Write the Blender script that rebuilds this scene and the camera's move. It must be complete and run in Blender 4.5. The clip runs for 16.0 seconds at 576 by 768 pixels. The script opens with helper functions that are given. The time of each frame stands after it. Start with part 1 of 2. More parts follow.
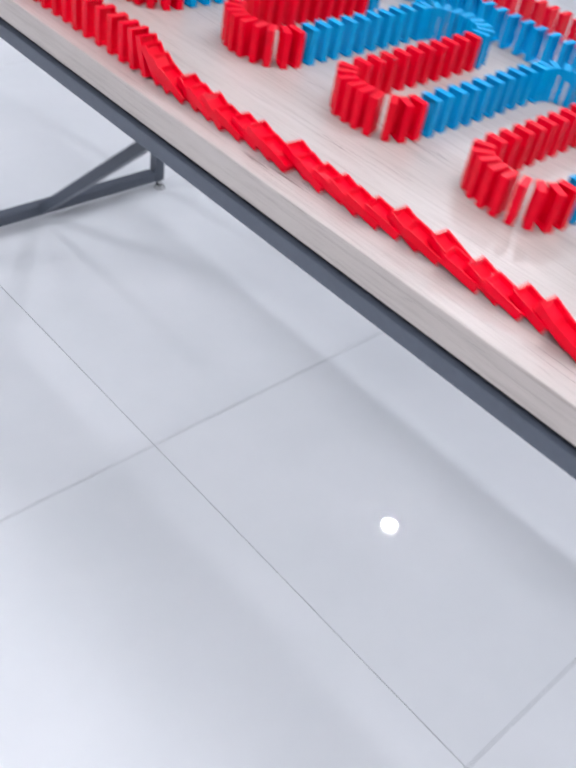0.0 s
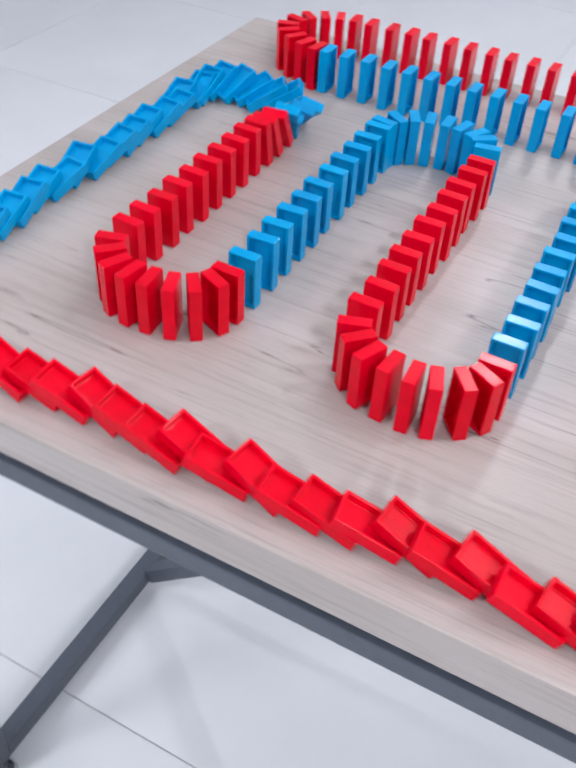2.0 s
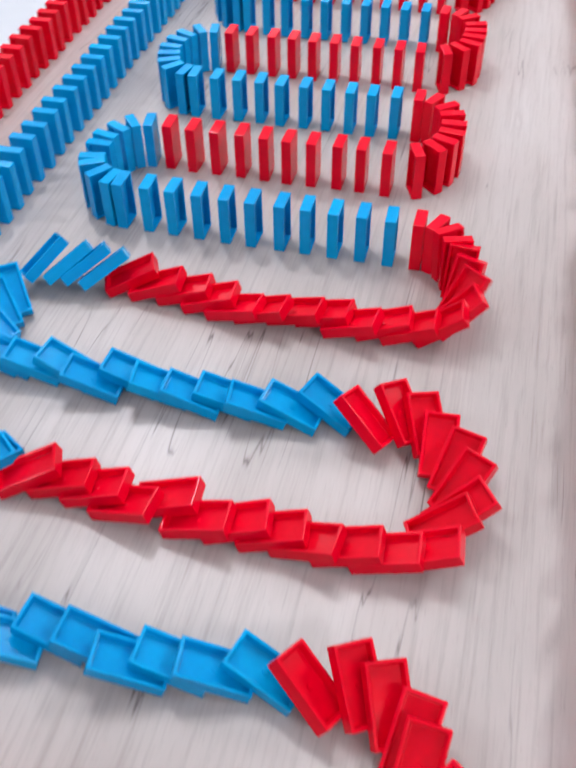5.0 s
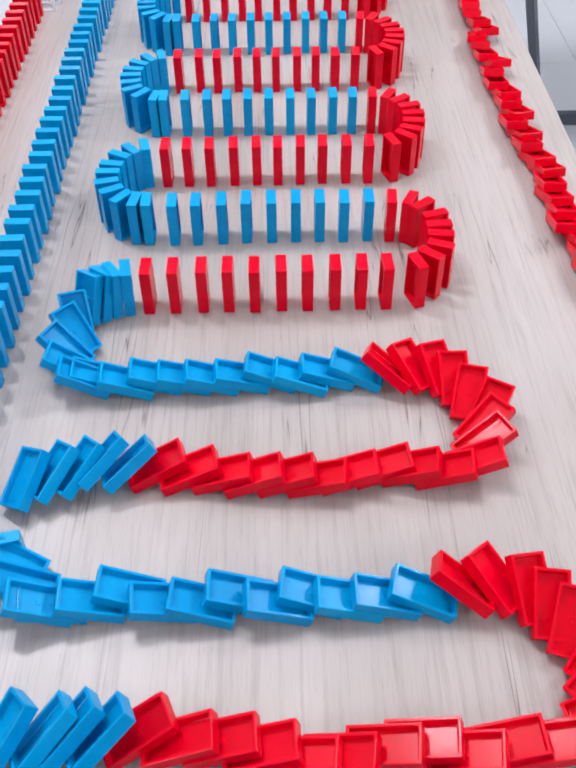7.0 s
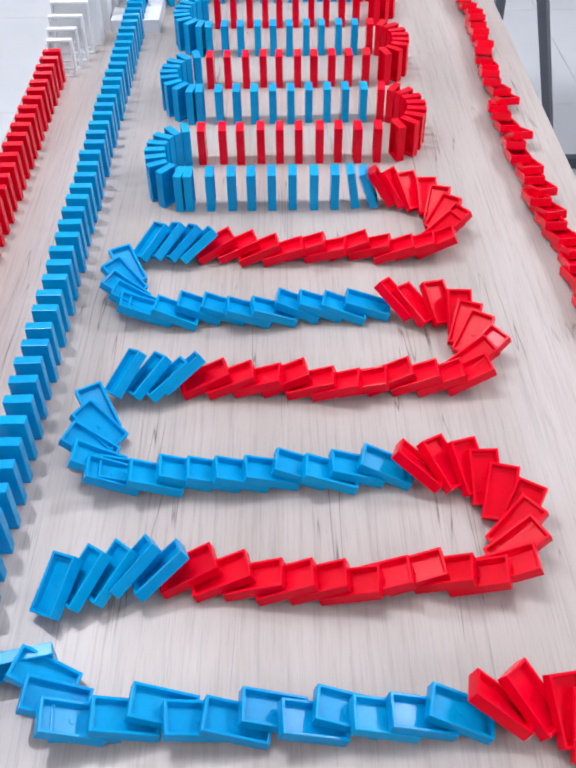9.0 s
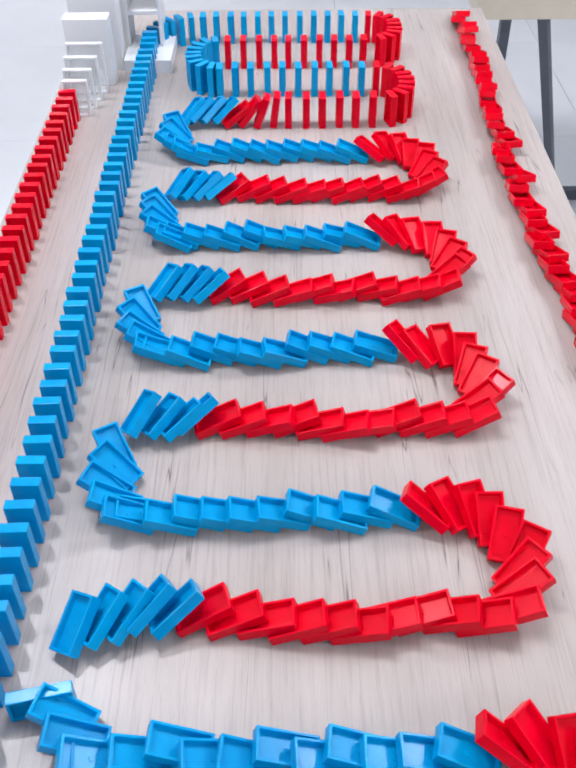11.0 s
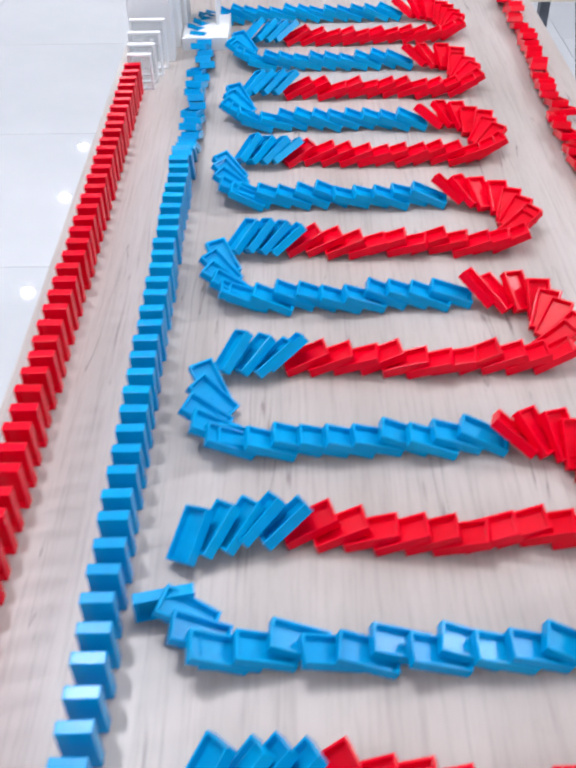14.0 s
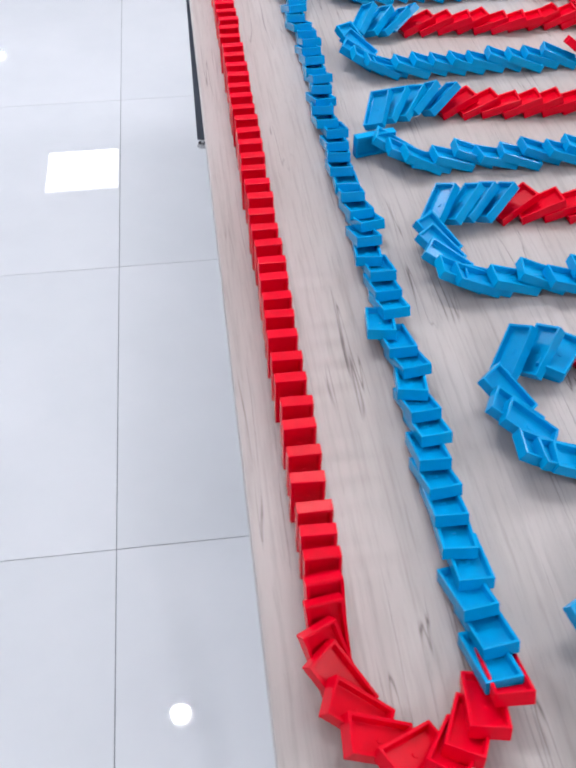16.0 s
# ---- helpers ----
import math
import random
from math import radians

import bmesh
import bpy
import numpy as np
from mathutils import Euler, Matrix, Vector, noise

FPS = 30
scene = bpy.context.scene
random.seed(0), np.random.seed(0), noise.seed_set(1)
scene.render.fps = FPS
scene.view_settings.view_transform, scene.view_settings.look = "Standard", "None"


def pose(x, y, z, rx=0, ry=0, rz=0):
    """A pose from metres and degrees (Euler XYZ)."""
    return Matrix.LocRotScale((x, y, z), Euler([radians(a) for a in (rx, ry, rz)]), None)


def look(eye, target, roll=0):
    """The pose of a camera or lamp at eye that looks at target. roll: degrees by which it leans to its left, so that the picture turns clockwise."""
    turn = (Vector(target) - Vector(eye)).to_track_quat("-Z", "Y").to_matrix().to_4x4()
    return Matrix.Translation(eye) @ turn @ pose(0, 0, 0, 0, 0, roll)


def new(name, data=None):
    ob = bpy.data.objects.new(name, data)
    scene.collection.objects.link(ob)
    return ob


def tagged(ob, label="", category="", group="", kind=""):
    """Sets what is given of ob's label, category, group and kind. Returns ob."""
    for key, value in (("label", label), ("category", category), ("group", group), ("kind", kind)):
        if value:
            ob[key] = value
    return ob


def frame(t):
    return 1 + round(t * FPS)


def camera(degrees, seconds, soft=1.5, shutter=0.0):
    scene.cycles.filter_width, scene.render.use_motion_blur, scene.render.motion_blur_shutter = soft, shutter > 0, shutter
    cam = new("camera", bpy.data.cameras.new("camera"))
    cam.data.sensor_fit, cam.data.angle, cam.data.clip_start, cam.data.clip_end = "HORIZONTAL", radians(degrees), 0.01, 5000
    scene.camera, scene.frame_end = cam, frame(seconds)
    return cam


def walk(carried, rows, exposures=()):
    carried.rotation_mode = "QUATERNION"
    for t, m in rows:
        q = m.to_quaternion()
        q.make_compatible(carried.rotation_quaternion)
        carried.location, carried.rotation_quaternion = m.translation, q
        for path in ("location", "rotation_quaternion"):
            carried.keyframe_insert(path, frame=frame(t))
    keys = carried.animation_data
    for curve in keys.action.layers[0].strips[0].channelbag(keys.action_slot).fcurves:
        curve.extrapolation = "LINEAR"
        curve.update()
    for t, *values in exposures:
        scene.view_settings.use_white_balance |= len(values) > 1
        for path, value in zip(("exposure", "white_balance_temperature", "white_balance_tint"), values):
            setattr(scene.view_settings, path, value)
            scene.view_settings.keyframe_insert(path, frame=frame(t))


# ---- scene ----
cam = camera(35.8, 16.0, soft=2.6, shutter=0.35)
PATH = [
    (0, pose(1.3402, 1.3062, 1.2771, 47.640, -8.669, 138.073)),
    (0.6, pose(1.2626, 0.9724, 1.2872, 48.811, -8.743, 142.085)),
    (1, pose(1.2057, 0.6617, 1.2841, 47.743, -8.675, 141.648)),
    (1.5, pose(1.0887, 0.3569, 1.2598, 47.812, -5.262, 133.246)),
    (2, pose(1.0381, 0.1442, 1.2475, 47.096, -2.745, 118.535)),
    (2.5, pose(1.0265, -0.0450, 1.2450, 45.250, -0.550, 100.220)),
    (3, pose(0.9321, -0.1731, 1.2655, 42.446, -0.486, 80.792)),
    (3.5, pose(0.8568, -0.3046, 1.2631, 42.441, -0.565, 61.834)),
    (4, pose(0.7756, -0.3845, 1.2387, 44.131, -0.890, 41.309)),
    (4.5, pose(0.6768, -0.3990, 1.2666, 44.320, 0.016, 25.107)),
    (7, pose(0.3966, -0.0454, 1.3447, 44.885, 0.509, -1.035)),
    (7.5, pose(0.3926, -0.0317, 1.3629, 45.201, 0.591, -1.121)),
    (8, pose(0.3884, -0.0163, 1.3781, 45.651, 0.429, -0.912)),
    (8.5, pose(0.3764, -0.0043, 1.3858, 45.926, 0.579, -0.790)),
    (9, pose(0.3768, 0.0022, 1.3895, 46.174, 0.606, -0.658)),
    (11.5, pose(0.3637, -0.0022, 1.4252, 47.557, 0.293, -0.354)),
    (12, pose(0.3620, -0.0024, 1.4261, 47.528, 0.251, -0.289)),
    (12.5, pose(0.3670, -0.0048, 1.4290, 47.421, 0.103, -0.187)),
    (13, pose(0.3661, -0.0102, 1.4249, 47.797, 0.412, -0.036)),
    (13.5, pose(0.3570, -0.0191, 1.4166, 48.068, 0.679, 0.257)),
    (14, pose(0.2875, -0.0754, 1.3953, 48.037, 0.706, -0.073)),
    (14.5, pose(0.1540, -0.2066, 1.3666, 46.692, -1.145, -1.856)),
    (15, pose(0.1075, -0.3756, 1.3344, 45.411, 1.099, -3.001)),
    (15.5, pose(0.0563, -0.5332, 1.3277, 44.103, 0.515, -4.645)),
    (16, pose(-0.0202, -0.5426, 1.3455, 43.774, -0.112, -7.119)),
]

walk(cam, PATH, exposures=[(0.0, 0.0), (16.0, 0.0)])

# ---- light ----
world = bpy.data.worlds.new("room_air")
scene.world = world
world.use_nodes = True
world.node_tree.nodes["Background"].inputs[0].default_value = (0.9, 0.95, 1.0, 1)
world.node_tree.nodes["Background"].inputs[1].default_value = 0.12

CEILING = 2.6
# (-1.7, 2.6) and (0.4, -2.4) have no known fitting; added as fill light.
DOWNLIGHTS_AND_FILLS = [(-1.65, -0.28), (-1.7, 2.6), (-1.72, 5.4), (-1.7, 6.8), (-1.7, 7.75), (-0.28, 1.2), (0.4, -2.4)]
# Only the first panel is real; the other three are added fill light.
PANELS_AND_FILLS = [(-0.865, 5.7, 11), (2.4, -1.4, 31), (2.2, 1.6, 41), (0.35, 0.9, 4)]


def lamp(kind, x, y, size, power, colour=(1.0, 0.98, 0.97)):
    data = bpy.data.lights.new(kind, "AREA")
    data.shape, data.size, data.energy, data.color = ("DISK" if kind == "downlight_beam" else "SQUARE"), size, power, colour
    ob = new(kind, data)
    ob.matrix_world = look((x, y, CEILING - 0.035), (x, y, 0))
    return ob


for px, py in DOWNLIGHTS_AND_FILLS:
    lamp("downlight_beam", px, py, 0.08, 17, (0.89, 0.905, 1.0))
for px, py, watts in PANELS_AND_FILLS:
    lamp("panel_beam", px, py, 0.54, watts, (0.89, 0.905, 1.0))


# ---- materials ----
def base_material(name, colour, rough=0.5, metal=0.0, spec=0.5):
    m = bpy.data.materials.new(name)
    m.use_nodes = True
    b = m.node_tree.nodes["Principled BSDF"]
    b.inputs["Base Color"].default_value = (*colour, 1)
    b.inputs["Roughness"].default_value = rough
    b.inputs["Metallic"].default_value = metal
    b.inputs["Specular IOR Level"].default_value = spec
    return m, m.node_tree, b


def noise_node(nt, scale, detail=4.0, stretch=(1, 1, 1), rough=0.6):
    tc = nt.nodes.new("ShaderNodeTexCoord")
    mp = nt.nodes.new("ShaderNodeMapping")
    mp.inputs["Scale"].default_value = stretch
    n = nt.nodes.new("ShaderNodeTexNoise")
    n.inputs["Scale"].default_value, n.inputs["Detail"].default_value, n.inputs["Roughness"].default_value = scale, detail, rough
    nt.links.new(tc.outputs["Object"], mp.inputs["Vector"])
    nt.links.new(mp.outputs["Vector"], n.inputs["Vector"])
    return n


def ramp_node(nt, source, stops):
    r = nt.nodes.new("ShaderNodeValToRGB")
    els = r.color_ramp.elements
    while len(els) < len(stops):
        els.new(0.5)
    for e, (p, c) in zip(els, stops):
        e.position, e.color = p, (*c, 1)
    nt.links.new(source, r.inputs["Fac"])
    return r


def mix_node(nt, a, b, fac, mode="MIX"):
    m = nt.nodes.new("ShaderNodeMix")
    m.data_type, m.blend_type = "RGBA", mode
    if isinstance(fac, float):
        m.inputs["Factor"].default_value = fac
    else:
        nt.links.new(fac, m.inputs["Factor"])
    for socket, v in (("A", a), ("B", b)):
        s = [i for i in m.inputs if i.name == socket and i.type == "RGBA"][0]
        if isinstance(v, tuple):
            s.default_value = (*v, 1)
        else:
            nt.links.new(v, s)
    return [o for o in m.outputs if o.type == "RGBA"][0]


def bump(nt, b, source, strength, distance=0.001):
    n = nt.nodes.new("ShaderNodeBump")
    n.inputs["Strength"].default_value, n.inputs["Distance"].default_value = strength, distance
    nt.links.new(source, n.inputs["Height"])
    nt.links.new(n.outputs["Normal"], b.inputs["Normal"])


def plastic(name, colour, dark):
    m, nt, b = base_material(name, colour, 0.30, spec=0.16)
    info = nt.nodes.new("ShaderNodeObjectInfo")
    r = ramp_node(nt, info.outputs["Random"], [(0.0, dark), (1.0, colour)])
    n = noise_node(nt, 90, 3)
    scuff = ramp_node(nt, n.outputs["Fac"], [(0.35, (0.86, 0.86, 0.86)), (0.7, (1, 1, 1))])
    nt.links.new(mix_node(nt, r.outputs["Color"], scuff.outputs["Color"], 0.6, "MULTIPLY"), b.inputs["Base Color"])
    n2 = noise_node(nt, 260, 2)
    rr = nt.nodes.new("ShaderNodeMapRange")
    rr.inputs["To Min"].default_value, rr.inputs["To Max"].default_value = 0.14, 0.30
    nt.links.new(n2.outputs["Fac"], rr.inputs["Value"])
    nt.links.new(rr.outputs["Result"], b.inputs["Roughness"])
    bump(nt, b, n2.outputs["Fac"], 0.06, 0.0006)
    b.inputs["Subsurface Weight"].default_value = 0.0
    return m


RED = plastic("red_plastic", (0.88, 0.0, 0.022), (0.78, 0.0, 0.016))
BLUE = plastic("blue_plastic", (0.0, 0.37, 0.73), (0.0, 0.315, 0.67))


def wood():
    m, nt, b = base_material("oak_laminate", (0.5, 0.45, 0.4), 0.36)
    broad = noise_node(nt, 2.4, 6, (4.0, 0.6, 4.0))
    fine = noise_node(nt, 11.0, 8, (20.0, 0.55, 20.0), 0.72)
    pores = noise_node(nt, 30.0, 4, (20.0, 1.1, 20.0), 0.75)
    c1 = ramp_node(nt, broad.outputs["Fac"], [(0.28, (0.385, 0.34, 0.31)), (0.5, (0.475, 0.425, 0.395)), (0.72, (0.545, 0.50, 0.475))])
    c2 = ramp_node(nt, fine.outputs["Fac"], [(0.30, (0.72, 0.69, 0.68)), (0.52, (1, 1, 1)), (0.8, (0.93, 0.92, 0.92))])
    c3 = ramp_node(nt, pores.outputs["Fac"], [(0.30, (0.62, 0.58, 0.56)), (0.43, (1, 1, 1))])
    a = mix_node(nt, c1.outputs["Color"], c2.outputs["Color"], 0.9, "MULTIPLY")
    c = mix_node(nt, a, c3.outputs["Color"], 0.4, "MULTIPLY")
    # thin dark splits along the grain, wandering a little
    split = noise_node(nt, 3.4, 3, (11.0, 0.42, 11.0), 0.5)
    near = nt.nodes.new("ShaderNodeMath")
    near.operation = "SUBTRACT"
    near.inputs[1].default_value = 0.5
    nt.links.new(split.outputs["Fac"], near.inputs[0])
    thin = nt.nodes.new("ShaderNodeMath")
    thin.operation = "ABSOLUTE"
    nt.links.new(near.outputs[0], thin.inputs[0])
    line = ramp_node(nt, thin.outputs[0], [(0.0012, (0.34, 0.30, 0.30)), (0.0046, (1, 1, 1))])
    patch = noise_node(nt, 5.0, 2, (3.0, 1.0, 3.0))
    where = ramp_node(nt, patch.outputs["Fac"], [(0.52, (0, 0, 0)), (0.60, (1, 1, 1))])
    c = mix_node(nt, c, mix_node(nt, (1.0, 1.0, 1.0), line.outputs["Color"], where.outputs["Color"]), 1.0, "MULTIPLY")
    nt.links.new(c, b.inputs["Base Color"])
    bump(nt, b, fine.outputs["Fac"], 0.12, 0.0008)
    return m


WOOD = wood()


def tile_material():
    m, nt, b = base_material("polished_tile", (0.82, 0.83, 0.85), 0.06, spec=0.6)
    n = noise_node(nt, 2.0, 5)
    c = ramp_node(nt, n.outputs["Fac"], [(0.3, (0.74, 0.76, 0.78)), (0.7, (0.82, 0.83, 0.85))])
    nt.links.new(c.outputs["Color"], b.inputs["Base Color"])
    n2 = noise_node(nt, 14, 4)
    rr = nt.nodes.new("ShaderNodeMapRange")
    rr.inputs["To Min"].default_value, rr.inputs["To Max"].default_value = 0.008, 0.022
    nt.links.new(n2.outputs["Fac"], rr.inputs["Value"])
    nt.links.new(rr.outputs["Result"], b.inputs["Roughness"])
    return m


TILE = tile_material()


def rough_material(name, colour, rough, scale, spread, metal=0.0):
    m, nt, b = base_material(name, colour, rough, metal)
    n = noise_node(nt, scale, 5)
    lo = tuple(v * (1 - spread) for v in colour)
    c = ramp_node(nt, n.outputs["Fac"], [(0.3, lo), (0.7, colour)])
    nt.links.new(c.outputs["Color"], b.inputs["Base Color"])
    bump(nt, b, n.outputs["Fac"], 0.08, 0.001)
    return m


GROUT = rough_material("grout", (0.30, 0.32, 0.34), 0.8, 40, 0.2)
PAINT = rough_material("white_wall_paint", (0.82, 0.83, 0.84), 0.7, 6, 0.04)
STEEL = rough_material("dark_grey_powder_coat", (0.085, 0.10, 0.13), 0.45, 120, 0.15)
BLACK = rough_material("black_gap_strip", (0.012, 0.012, 0.014), 0.7, 60, 0.2)
WHITE = rough_material("white_plastic", (0.80, 0.81, 0.82), 0.4, 30, 0.03)
CHROME = rough_material("nickel", (0.6, 0.6, 0.6), 0.25, 60, 0.1, 1.0)
PALE_TOP = rough_material("white_laminate", (0.8, 0.8, 0.8), 0.3, 20, 0.03)
PALE_EDGE = rough_material("beige_edge_band", (0.62, 0.56, 0.45), 0.5, 30, 0.08)


def clear():
    m, nt, b = base_material("clear_acrylic", (0.92, 0.94, 0.95), 0.08)
    b.inputs["Transmission Weight"].default_value = 0.85
    b.inputs["IOR"].default_value = 1.3
    return m


CLEAR = clear()


def glow(name, strength):
    m = bpy.data.materials.new(name)
    m.use_nodes = True
    nt = m.node_tree
    nt.nodes.clear()
    e = nt.nodes.new("ShaderNodeEmission")
    o = nt.nodes.new("ShaderNodeOutputMaterial")
    e.inputs["Color"].default_value, e.inputs["Strength"].default_value = (1, 0.98, 0.96, 1), strength
    nt.links.new(e.outputs[0], o.inputs["Surface"])
    return m


GLOW = glow("lamp_glow", 9)
PANEL_FILL_GLOW = glow("panel_fill_glow", 6)


# ---- mesh helpers ----
def box(bm, x0, y0, z0, x1, y1, z1, m=None):
    r = bmesh.ops.create_cube(bm, size=1)
    vs = r["verts"]
    for v in vs:
        v.co = Vector(((x0 + x1) / 2 + v.co.x * (x1 - x0), (y0 + y1) / 2 + v.co.y * (y1 - y0), (z0 + z1) / 2 + v.co.z * (z1 - z0)))
        if m is not None:
            v.co = m @ v.co
    return vs


def tube(bm, a, b, w, h=None):
    """A square tube from a to b."""
    a, b = Vector(a), Vector(b)
    h = h or w
    q = (b - a).to_track_quat("Z", "Y").to_matrix().to_4x4()
    return box(bm, -w / 2, -h / 2, 0, w / 2, h / 2, (b - a).length, Matrix.Translation(a) @ q)


def soften(bm, width, segments=2):
    es = [e for e in bm.edges if len(e.link_faces) == 2 and e.calc_face_angle() > 0.6]
    bmesh.ops.bevel(bm, geom=es, offset=width, segments=segments, profile=0.7, affect="EDGES")


def mesh_of(name, bm, material, smooth=False):
    me = bpy.data.meshes.new(name)
    bmesh.ops.recalc_face_normals(bm, faces=bm.faces)
    bm.to_mesh(me)
    bm.free()
    me.materials.append(material)
    if smooth:
        for p in me.polygons:
            p.use_smooth = True
    return me


def part(name, bm, material, parent=None, label=""):
    ob = new(name, mesh_of(name, bm, material))
    if parent is not None:
        ob.parent = parent
    if label:
        tagged(ob, label)
    return ob


# ---- the room ----
X0, X1, Y0, Y1 = -3.41, 4.59, -4.43, 9.17
TILE_W, TX, TY = 0.8, 0.59, 0.37


def room():
    bm = bmesh.new()
    box(bm, X0, Y0, -0.12, X1, Y1, -0.0025)
    floor = part("floor", bm, GROUT)
    tagged(floor, "polished white floor tiles with thin grey joints", "floor", kind="structure")
    # Unseen walls, added to enclose the room and bounce light.
    for name, b in (("wall_west", (X0 - 0.12, Y0, -0.12, X0, Y1, CEILING)), ("wall_east", (X1, Y0, -0.12, X1 + 0.12, Y1, CEILING)),
                    ("wall_south", (X0 - 0.12, Y0 - 0.12, -0.12, X1 + 0.12, Y0, CEILING)), ("wall_north", (X0 - 0.12, Y1, -0.12, X1 + 0.12, Y1 + 0.12, CEILING))):
        bm = bmesh.new()
        box(bm, *b)
        tagged(part(name, bm, PAINT), "plain white painted wall", "wall", kind="structure")
    bm = bmesh.new()
    box(bm, X0 - 0.12, Y0 - 0.12, CEILING, X1 + 0.12, Y1 + 0.12, CEILING + 0.1)
    tagged(part("ceiling", bm, PAINT), "plain white painted ceiling", "ceiling", kind="structure")
    return floor


# Also draws the two added fill lamps as downlights.
def downlight(x, y):
    bm = bmesh.new()
    bmesh.ops.create_cone(bm, cap_ends=True, segments=32, radius1=0.042, radius2=0.042, depth=0.012)
    disc = new("downlight", mesh_of("downlight", bm, GLOW))
    disc.location = (x, y, CEILING - 0.008)
    tagged(disc, "round recessed ceiling downlight, switched on", "ceiling light", group="downlights")
    bm = bmesh.new()
    bmesh.ops.create_cone(bm, cap_ends=False, segments=32, radius1=0.065, radius2=0.048, depth=0.016)
    part("trim_ring", bm, WHITE, disc, "white trim ring")


# Also hangs a panel at each added fill light.
def panel_fill_light(x, y):
    bm = bmesh.new()
    box(bm, -0.28, -0.28, -0.006, 0.28, 0.28, 0.006)
    p = new("panel_fill_light", mesh_of("panel_fill_light", bm, PANEL_FILL_GLOW))
    p.location = (x, y, CEILING - 0.012)
    tagged(p, "square flat ceiling panel light, switched on", "ceiling light", group="panel lights")
    bm = bmesh.new()
    for a in (-1, 1):
        box(bm, -0.30, a * 0.29 - 0.01, -0.012, 0.30, a * 0.29 + 0.01, 0.011)
        box(bm, a * 0.29 - 0.01, -0.28, -0.012, a * 0.29 + 0.01, 0.28, 0.011)
    part("frame", bm, WHITE, p, "white metal frame")


floor = room()
for px, py in DOWNLIGHTS_AND_FILLS:
    downlight(px, py)
for px, py, watts in PANELS_AND_FILLS:
    panel_fill_light(px, py)

# ---- the table ----
TOP = 0.80
TABLE = (0.0, -0.443, 0.742, 1.73)


def leg_frame(table, y, inward):
    x0, x1 = TABLE[0] + 0.02, TABLE[2] - 0.02
    for x in (x0, x1):
        bm = bmesh.new()
        box(bm, x - 0.014, y - 0.014, 0.018, x + 0.014, y + 0.014, TOP - 0.0685)
        soften(bm, 0.002)
        leg = part("leg", bm, STEEL, table)
        bm = bmesh.new()
        bmesh.ops.create_cone(bm, cap_ends=True, segments=20, radius1=0.016, radius2=0.012, depth=0.010, matrix=Matrix.Translation((x, y + inward * 0.015, 0.005)))
        bmesh.ops.create_cone(bm, cap_ends=True, segments=12, radius1=0.005, radius2=0.005, depth=0.014, matrix=Matrix.Translation((x, y + inward * 0.015, 0.014)))
        part("levelling_foot", bm, CHROME, leg, "nickel levelling foot")
    bm = bmesh.new()
    box(bm, x0 + 0.0145, y - 0.0135, 0.0185, x1 - 0.0145, y + 0.0135, 0.0455)
    soften(bm, 0.002)
    part("floor_bar", bm, STEEL, table)
    bm = bmesh.new()
    tube(bm, ((x0 + x1) / 2, y + inward * 0.012, 0.034), ((x0 + x1) / 2, y + inward * 0.75, TOP - 0.085), 0.024)
    part("brace", bm, STEEL, table)


def table():
    x0, y0, x1, y1 = TABLE
    t = new("table")
    t.location = (0, 0, 0)
    tagged(t, "long table with grey oak laminate top on dark steel frame", "table")
    bm = bmesh.new()
    box(bm, x0, y0, TOP - 0.036, x1, y1, TOP)
    soften(bm, 0.0025)
    part("tabletop", bm, WOOD, t, "grey-brown oak laminate top with long grain")
    # Near-black strip stands in for the dark gap between top and rails.
    bm = bmesh.new()
    box(bm, x0 + 0.012, y0 + 0.012, TOP - 0.047, x1 - 0.012, y1 - 0.012, TOP - 0.0365)
    part("gap_strip", bm, BLACK, t, "black recessed spacer strip")
    for name, b in (("side_rail", (x1 - 0.032, y0 + 0.002, x1 - 0.002, y1 - 0.002)), ("side_rail", (x0 + 0.002, y0 + 0.002, x0 + 0.032, y1 - 0.002)),
                    ("end_rail", (x0 + 0.0325, y0 + 0.002, x1 - 0.0325, y0 + 0.032)), ("end_rail", (x0 + 0.0325, y1 - 0.032, x1 - 0.0325, y1 - 0.002))):
        bm = bmesh.new()
        box(bm, b[0], b[1], TOP - 0.068, b[2], b[3], TOP - 0.0475)
        soften(bm, 0.002)
        part(name, bm, STEEL, t)
    leg_frame(t, y0 + 0.026, 1)
    leg_frame(t, y1 - 0.03, -1)
    return t


table()

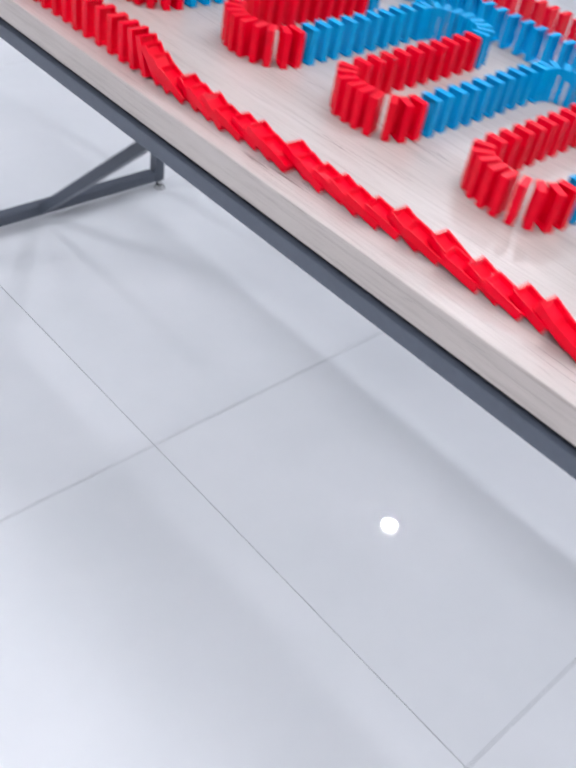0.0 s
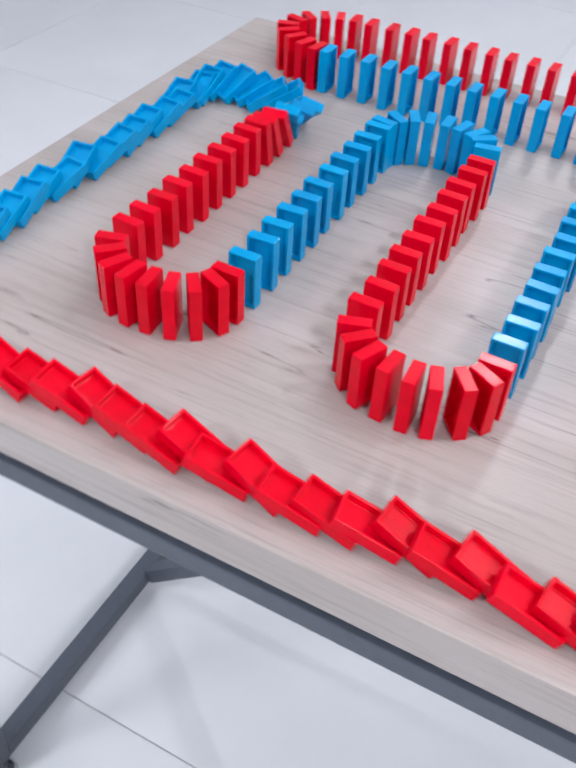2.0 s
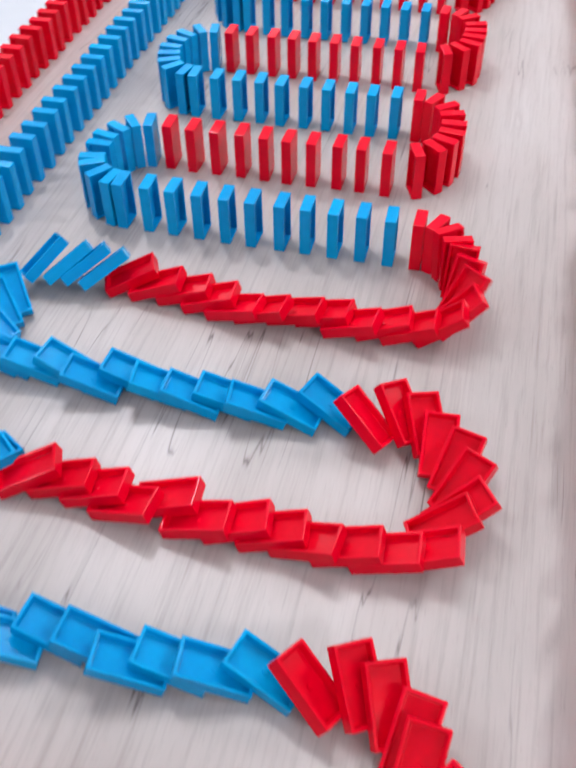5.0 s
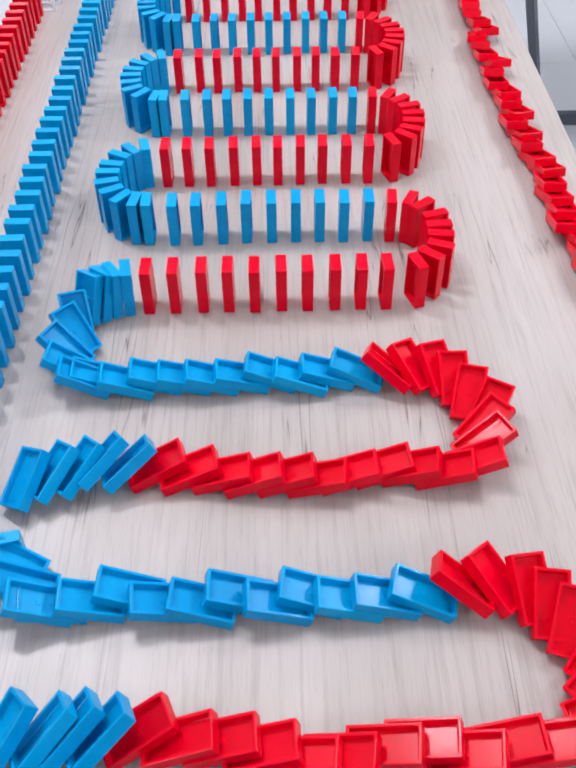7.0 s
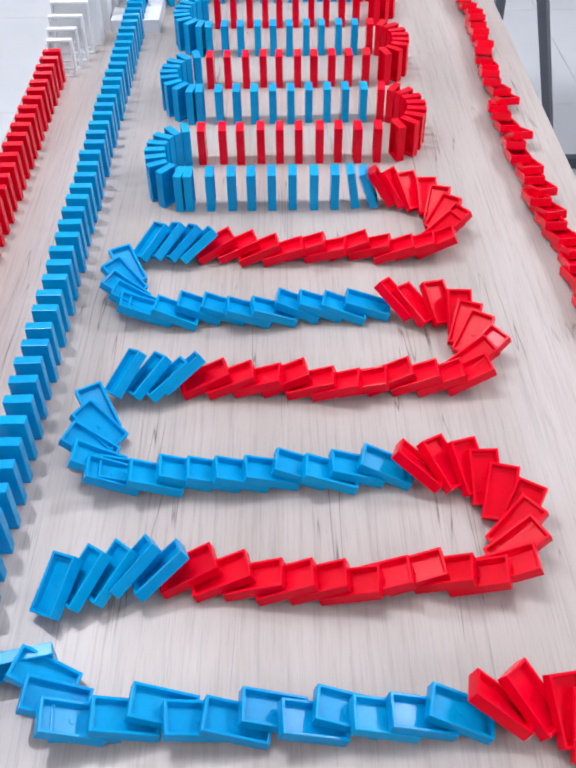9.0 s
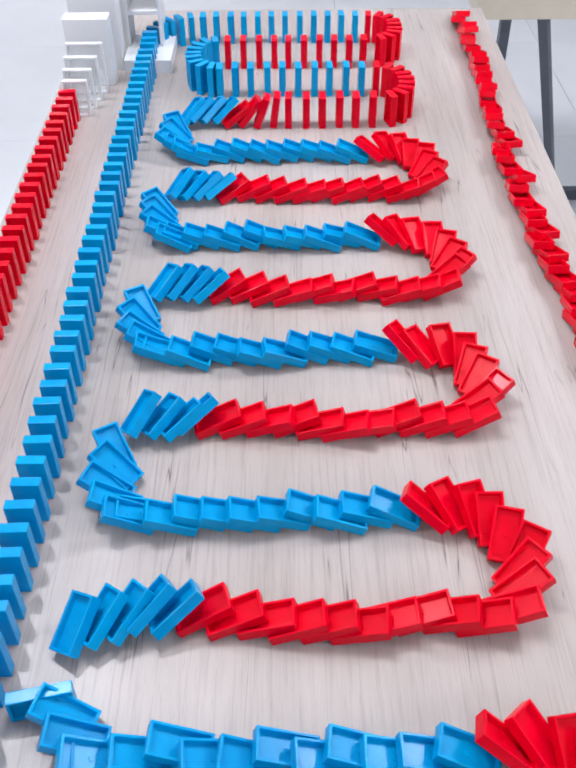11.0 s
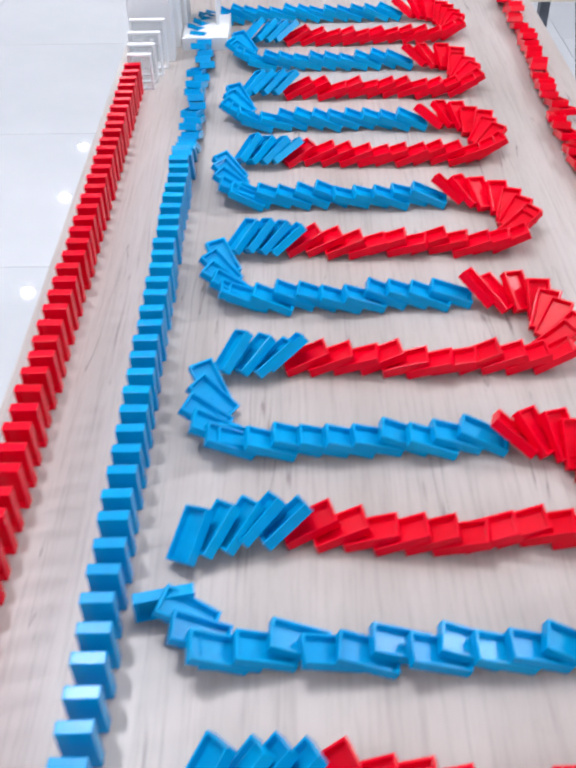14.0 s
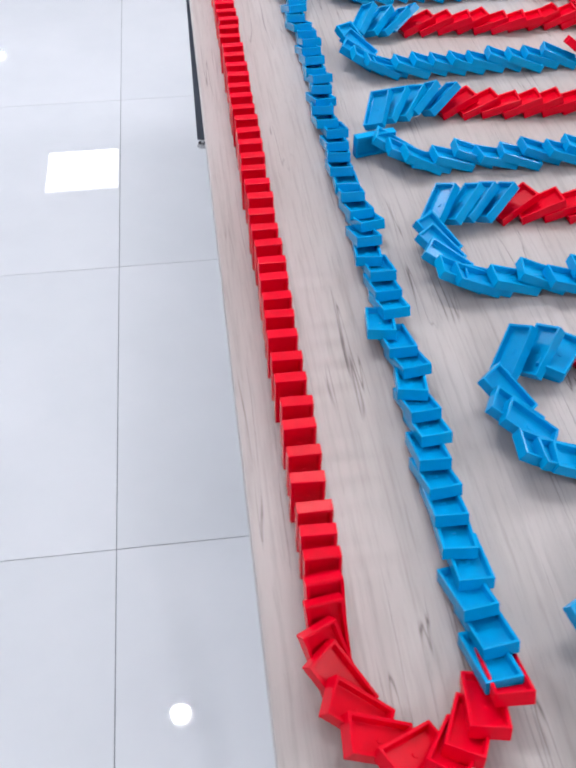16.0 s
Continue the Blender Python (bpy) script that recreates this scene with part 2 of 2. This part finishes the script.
# ---- things at the far end ----
def second_table():
    t = new("side_table")
    tagged(t, "white-topped table with beige edge on dark steel legs", "table")
    x0, y0, x1, y1 = 0.746, 1.775, 2.20, 2.52
    bm = bmesh.new()
    box(bm, x0 + 0.004, y0 + 0.004, TOP - 0.038, x1 - 0.004, y1 - 0.004, TOP)
    part("tabletop", bm, PALE_TOP, t, "white laminate top")
    bm = bmesh.new()
    box(bm, x0, y0, TOP - 0.040, x1, y0 + 0.0035, TOP + 0.0005)
    box(bm, x0, y0 + 0.0036, TOP - 0.040, x0 + 0.0035, y1, TOP + 0.0005)
    part("edge_band", bm, PALE_EDGE, t, "beige edge band")
    for a, b in (((0.842, 1.93, 0.018), (0.842, 1.93, TOP - 0.041)), ((0.905, 1.90, TOP - 0.041), (1.165, 2.365, 0.034)), ((2.1, 1.93, 0.018), (2.1, 1.93, TOP - 0.041)), ((2.1, 2.372, 0.018), (2.1, 2.372, TOP - 0.041))):
        bm = bmesh.new()
        tube(bm, a, b, 0.021)
        part("leg", bm, STEEL, t)
    bm = bmesh.new()
    box(bm, 0.842, 2.358, 0.0005, 2.085, 2.386, 0.034)
    soften(bm, 0.002)
    part("floor_bar", bm, STEEL, t)


second_table()


CLEARS = ((0.0525, 1.290, 0.036, 0.056), (0.053, 1.316, 0.043, 0.062), (0.055, 1.343, 0.050, 0.070), (0.0575, 1.371, 0.056, 0.080))


def clear_domino(x, y, w, h):
    """A thin frame with a clear pane in it."""
    t = new("clear_domino")
    tagged(t, "clear acrylic domino with frosted rim on the table", "domino", group="clear dominoes")
    bm = bmesh.new()
    d, r = 0.0045, 0.0028
    box(bm, -w / 2, -d, 0, -w / 2 + r, d, h)
    box(bm, w / 2 - r, -d, 0, w / 2, d, h)
    box(bm, -w / 2 + r, -d, 0, w / 2 - r, d, r)
    box(bm, -w / 2 + r, -d, h - r, w / 2 - r, d, h)
    part("rim", bm, WHITE, t, "frosted white rim")
    bm = bmesh.new()
    box(bm, -w / 2 + r, -0.001, r, w / 2 - r, 0.001, h - r)
    part("pane", bm, CLEAR, t, "clear acrylic pane").visible_shadow = False
    t.location = (x, y, TOP + 0.0003)


for c in CLEARS:
    clear_domino(*c)


def white_block(x, y, w, d, h):
    bm = bmesh.new()
    box(bm, -w / 2, -d / 2, 0, w / 2, d / 2, h)
    soften(bm, 0.0012)
    ob = part("white_block", bm, WHITE)
    ob.location = (x, y, TOP + 0.0003)
    tagged(ob, "white upright block standing on the oak tabletop", "block", group="white blocks")


white_block(0.058, 1.412, 0.070, 0.030, 0.106)
white_block(0.060, 1.475, 0.078, 0.036, 0.160)
white_block(0.060, 1.560, 0.085, 0.045, 0.230)


def white_steps():
    t = new("white_stand")
    tagged(t, "white open-shelved display stand on the tabletop", "display stand")
    bm = bmesh.new()
    box(bm, 0.102, 1.443, TOP, 0.180, 1.560, TOP + 0.022)
    soften(bm, 0.001)
    part("plinth", bm, WHITE, t)
    for z in (0.075, 0.135):
        bm = bmesh.new()
        box(bm, 0.1085, 1.50, TOP + z, 0.158, 1.56, TOP + z + 0.006)
        part("shelf", bm, WHITE, t)
    for x in (0.104, 0.158):
        bm = bmesh.new()
        box(bm, x, 1.50, TOP + 0.0225, x + 0.0045, 1.56, TOP + 0.20)
        part("side_panel", bm, WHITE, t)


white_steps()

# ---- dominoes ----
DH, DW, DT = 0.0475, 0.0252, 0.0100
STEP = 0.0248


def domino_mesh(name, material):
    """Hollow plastic domino, origin at the foot of its front face, hollow towards -x, with a moulding dot in the hollow."""
    bm = bmesh.new()
    rim, deep = 0.0024, 0.0052

    def loop(x, inset):
        w, z0, z1 = DW / 2 - inset, inset, DH - inset
        return [bm.verts.new((x, y, z)) for y, z in ((-w, z0), (w, z0), (w, z1), (-w, z1))]

    loops = [loop(0.0, 0.0), loop(-DT, 0.0), loop(-DT, rim), loop(-DT + deep, rim + 0.0006)]
    for p, q in zip(loops, loops[1:]):
        for i in range(4):
            bm.faces.new((p[i], p[(i + 1) % 4], q[(i + 1) % 4], q[i]))
    bm.faces.new(loops[0])
    bm.faces.new(loops[3])
    bmesh.ops.recalc_face_normals(bm, faces=bm.faces)
    es = [e for e in bm.edges if e.calc_face_angle() > 0.6]
    bmesh.ops.bevel(bm, geom=es, offset=0.0007, segments=2, profile=0.6, affect="EDGES")
    bmesh.ops.create_cone(bm, cap_ends=True, segments=10, radius1=0.0022, radius2=0.0018, depth=0.0007,
                          matrix=Matrix.Translation((-DT + deep - 0.0002, 0, DH * 0.5)) @ Matrix.Rotation(-math.pi / 2, 4, "Y"))
    return mesh_of(name, bm, material)


DOMINO = {"red": domino_mesh("red_domino", RED), "blue": domino_mesh("blue_domino", BLUE)}
PITCH = 0.108
ROWS = [-0.378, -0.2485, -0.145, -0.038, 0.069, 0.1775] + [0.2805 + PITCH * i for i in range(13)]     # y of each row, blue and red in turn
LEFT = (0.272, 0.276, 0.268) + (0.262,) * 7
RIGHT = (0.558, 0.552, 0.538, 0.507, 0.508, 0.507, 0.508, 0.510, 0.512, 0.512)   # where each right bend begins
LINE_B, LINE_L = 0.1430, 0.0435
# the straight line along the table edge was laid by hand and bows inwards: y, x
BOW = ((-0.35, 0.705), (0.5, 0.704), (0.62, 0.700), (0.75, 0.691), (1.0, 0.677), (1.2, 0.681), (1.7, 0.694))
LINE_R = BOW[0][1]


class Track:
    """The line on which the dominoes stand, as short straight pieces."""

    def __init__(self):
        self.pts, self.marks, self.s = [], {}, 0.0

    def to(self, x, y):
        if self.pts:
            px, py, _ = self.pts[-1]
            self.s += math.hypot(x - px, y - py)
        self.pts.append((x, y, self.s))

    def line(self, x0, y0, x1, y1, n=40):
        for i in range(n + 1):
            self.to(x0 + (x1 - x0) * i / n, y0 + (y1 - y0) * i / n)

    def arc(self, cx, cy, rx, ry, a0, a1, n=40, p=1.0):
        for i in range(n + 1):
            a = radians(a0 + (a1 - a0) * i / n)
            c, d = math.cos(a), math.sin(a)
            self.to(cx + rx * math.copysign(abs(c) ** p, c), cy + ry * math.copysign(abs(d) ** p, d))

    def mark(self, name):
        self.marks[name] = self.s

    def at(self, s):
        pts = self.pts
        lo, hi = 0, len(pts) - 1
        while hi - lo > 1:
            mid = (lo + hi) // 2
            if pts[mid][2] <= s:
                lo = mid
            else:
                hi = mid
        a, b = pts[lo], pts[hi]
        k = 0 if b[2] == a[2] else (s - a[2]) / (b[2] - a[2])
        x, y = a[0] + (b[0] - a[0]) * k, a[1] + (b[1] - a[1]) * k
        return x, y

    def s_end(self, s):
        """The end of the bend in which s lies."""
        return min(v for v in self.marks.values() if v > s)

    def heading(self, s):
        a, b = self.at(max(0, s - 0.004)), self.at(min(self.s, s + 0.004))
        return math.atan2(b[1] - a[1], b[0] - a[0])


def lay_track():
    tr = Track()
    spans = []          # (start, end, colour, spacing, bend)

    def run(colour, spacing, f, bend=""):
        s0 = tr.s
        f()
        spans.append((s0, tr.s, colour, spacing, bend))

    def row(k):
        return ROWS[k]

    tr.mark("line")
    def edge_line():
        for i in range(161):
            y = 1.70 + (row(0) + 0.075 - 1.70) * i / 160
            tr.to(float(np.interp(y, [b[0] for b in BOW], [b[1] for b in BOW])), y)

    run("red", 0.0257, edge_line)
    tr.mark("corner")
    run("red", 0.0215, lambda: tr.arc(LINE_R - 0.075, row(0) + 0.075, 0.075, 0.075, 0, -90))
    for k in range(10):
        y = row(2 * k)
        tr.mark("b%d" % k)
        left = LEFT[k] if k < 9 else 0.222
        run("blue", STEP, lambda: tr.line(LINE_R - 0.075 if k == 0 else RIGHT[k - 1], y, left, y))
        tr.mark("lt%d" % k)
        if k == 9:
            run("blue", 0.022, lambda: tr.arc(left, y - (left - LINE_B), left - LINE_B, left - LINE_B, 90, 180))
            break
        run("blue", 0.0180, lambda: tr.arc(LEFT[k], (y + row(2 * k + 1)) / 2, 0.042, (row(2 * k + 1) - y) / 2, -90, -270, 40, 0.9), "left")
        tr.mark("r%d" % k)
        run("red", STEP, lambda: tr.line(LEFT[k], row(2 * k + 1), RIGHT[k], row(2 * k + 1)))
        tr.mark("rt%d" % k)
        run("red", 0.0168, lambda: tr.arc(RIGHT[k], (row(2 * k + 1) + row(2 * k + 2)) / 2, 0.043, (row(2 * k + 2) - row(2 * k + 1)) / 2, -90, 90, 40, 0.9), "right")
    tr.mark("back")
    r = (LINE_B - LINE_L) / 2
    ye = -0.272
    run("blue", STEP, lambda: tr.line(LINE_B, tr.pts[-1][1], LINE_B, ye))
    tr.mark("u")
    run("red", 0.0185, lambda: tr.arc(LINE_L + r, ye, r, 0.070, 0, -180), "end")
    tr.mark("out")
    run("red", STEP, lambda: tr.line(LINE_L, ye, LINE_L, 1.285))
    tr.mark("end")
    return tr, spans


TRACK, SPANS = lay_track()
# when the falling front passes: seconds, mark, metres past it
FRONT = [(-3.0, "line", -0.6), (0.0, "corner", -0.72), (0.5, "corner", -0.36), (1.0, "corner", 0.02), (1.5, "b0", 0.26), (2.0, "r0", 0.075), (2.5, "b1", -0.015), (3.0, "lt1", 0.02),
         (3.5, "rt1", 0.02), (4.0, "b2", 0.16), (4.5, "r2", 0.075), (7.0, "r4", -0.01), (8.0, "lt5", 0.04), (8.5, "r5", 0.16), (9.0, "b6", 0.06),
         (11.5, "b8", 0.01), (12.5, "rt8", -0.01), (13.0, "b9", 0.17), (13.5, "back", 0.09), (14.0, "back", 0.545), (14.5, "back", 0.99), (15.0, "back", 1.32), (15.6, "u", -0.03), (16.0, "out", 0.06), (17.0, "out", 0.8)]
FRONT = [(t, TRACK.marks[m] + d) for t, m, d in FRONT]


def front_time(s):
    return float(np.interp(s, [f[1] for f in FRONT], [f[0] for f in FRONT]))


LAG = 0.026


def lagging():
    """The heading in which pieces fall: that of the line, smoothed over the pieces before."""
    out, last, value = [], 0.0, TRACK.heading(0.0)
    for i in range(int(TRACK.s / 0.002) + 1):
        h = TRACK.heading(i * 0.002)
        h -= 2 * math.pi * round((h - last) / (2 * math.pi)) if i else 0
        value += (h - value) * 0.002 / LAG
        last = h
        out.append(value)
    return out


LAGGING = lagging()


def fall_heading(s):
    return float(np.interp(s, [i * 0.002 for i in range(len(LAGGING))], LAGGING))


FALL = ((-0.03, 0.0), (0.02, 0.12), (0.06, 0.30), (0.11, 0.58), (0.16, 0.82), (0.22, 0.95), (0.32, 1.0))
MOVING = []


def on_edge(x, y, heading):
    """Lying on its long narrow side, the height along the heading."""
    a = radians(heading)
    along, up = Vector((math.cos(a), math.sin(a), 0)), Vector((0, 0, 1))
    side = up.cross(along)
    m = Matrix((side, up, along)).transposed().to_4x4()
    m.translation = Vector((x, y, TOP + DW / 2 + 0.0003)) - along * DH / 2 + side * DT / 2
    return m


HALF = math.pi * 0.0535
# dominoes that were knocked out of the line: mark, metres past it, resting pose
ODD = [("r1", -0.008, pose(0.262, -0.052, TOP + DT + 0.0006, 0, 88, 50)), ("r1", -0.030, pose(0.264, -0.046, TOP + 0.0006, 0, 88, 58)),
       ("lt3", HALF * 0.38, on_edge(0.186, 0.322, 12))]


def lay_dominoes():
    rng = random.Random(7)
    seats = []
    for s0, s1, colour, gap, bend in SPANS:
        n = max(1, round((s1 - s0) / gap))
        phase = 0.88 if bend == "right" or (colour == "blue" and not bend) else 0.5
        seats += [(s0 + (s1 - s0) * (i + phase) / n, colour, (s1 - s0) / n, bend, (i + phase) / n) for i in range(n)]
    for s, colour, gap, bend, u in seats:
        x, y = TRACK.at(s)
        x += rng.uniform(-0.0012, 0.0012)
        y += rng.uniform(-0.0012, 0.0012)
        a = math.degrees(TRACK.heading(s)) + rng.uniform(-2.0, 2.0)
        ob = new(colour + "_domino", DOMINO[colour])
        tagged(ob, "hollow %s plastic domino on the oak tabletop" % colour, "domino", group=colour + " dominoes")
        lean = 90 - math.degrees(math.asin(min(0.9, 0.8 * DT / max(gap, 0.0180)))) + rng.uniform(-3.5, 2.5)
        twist, slip = rng.uniform(-9, 9), rng.uniform(-0.005, 0.005)
        # each piece is pushed by the one before it, so its fall lags behind the turn of the line
        twist += math.degrees(fall_heading(s) - TRACK.heading(s) - 2 * math.pi * round((fall_heading(s) - TRACK.heading(s)) / (2 * math.pi)))
        if bend == "end":
            twist *= 0.55
        move, roll = Vector((0, 0, 0)), 0.0
        parting = 0.44 if TRACK.marks["lt3"] <= s < TRACK.marks["r3"] else 0.6     # where a left bend breaks in two
        if bend == "right":
            # towards the end of a right bend the feet are kicked back and the pieces lean on one side
            v = max(0.0, (u - 0.3) / 0.7)
            h = radians(a + twist)
            move = Vector((0.25 * math.cos(h), -1, 0)) * 0.012 * v
            roll = 24 * max(0.0, (u - 0.6) / 0.4)
        elif bend == "left" and u < parting:
            # the first pieces of a left bend run on straight
            twist += 18 * math.sin(math.pi * u)
        elif bend == "left":
            # the last ones slide back along the row and lie half on their sides
            v = (u - parting) / (1 - parting)
            wide = 0.6 - parting
            twist = 53 + 130 * wide * (1 - v) - 22 * v + rng.uniform(-5, 5) - (a if a < 180 else a - 360)
            end = TRACK.at(TRACK.s_end(s))
            goal = Vector((end[0] - 0.050 - 0.16 * wide * (1 - v) + 0.055 * v, end[1] - 0.014 + 0.004 * v - 0.13 * wide * (1 - v) ** 2, 0))
            move, roll = goal - Vector((x, y, 0)), -30 + rng.uniform(-6, 6)
        t0 = front_time(s)

        odd = None
        for mark, index, m in ODD:
            if abs(s - TRACK.marks[mark] - index) < gap / 2:
                odd = m

        def at(k, x=x, y=y, a=a, lean=lean, twist=twist, slip=slip, move=move, roll=roll, odd=odd):
            c = radians(a)
            if odd is not None:
                stand = pose(x, y, TOP + 0.0003, 0, 0, a)
                q = stand.to_quaternion().slerp(odd.to_quaternion(), k)
                return Matrix.LocRotScale(stand.translation.lerp(odd.translation, k), q, None)
            m = pose(x + DT / 2 * math.cos(c) - slip * k * math.sin(c), y + DT / 2 * math.sin(c) + slip * k * math.cos(c), TOP + 0.0003, 0, lean * k, a + twist * k)
            if roll:
                m = m @ Matrix.Rotation(radians(roll * k), 4, "Z")
                low = min((m @ Vector((p, q, 0))).z for p in (0, -DT) for q in (-DW / 2, DW / 2))
                m.translation.z += TOP + 0.0003 - low
            m.translation += move * k
            return m

        if t0 + FALL[-1][0] <= 0:
            ob.matrix_world = at(1.0)
        elif t0 >= 16.4:
            ob.matrix_world = at(0.0)
        else:
            ob.matrix_world = at(0.0)
            MOVING.append((ob, t0, at))


lay_dominoes()


def fall_at(tau):
    return float(np.interp(tau, [f[0] for f in FALL], [f[1] for f in FALL]))


def motions():
    for ob, t0, at in MOVING:
        times = sorted({0.0, 16.0} | {round(t0 + f[0], 4) for f in FALL if 0.03 < t0 + f[0] < 15.97})
        walk(ob, [(t, at(fall_at(t - t0))) for t in times])


# ---- floor tiles ----
def lay_tiles():
    bm = bmesh.new()
    g = 0.0009
    box(bm, g, g, -0.0025, TILE_W - g, TILE_W - g, 0.0)
    me = mesh_of("tile", bm, TILE)
    for i in range(10):
        for j in range(17):
            ob = new("tile", me)
            ob.parent = floor
            ob.location = (TX + (i - 5) * TILE_W, TY - 6 * TILE_W + j * TILE_W, 0)


lay_tiles()
motions()
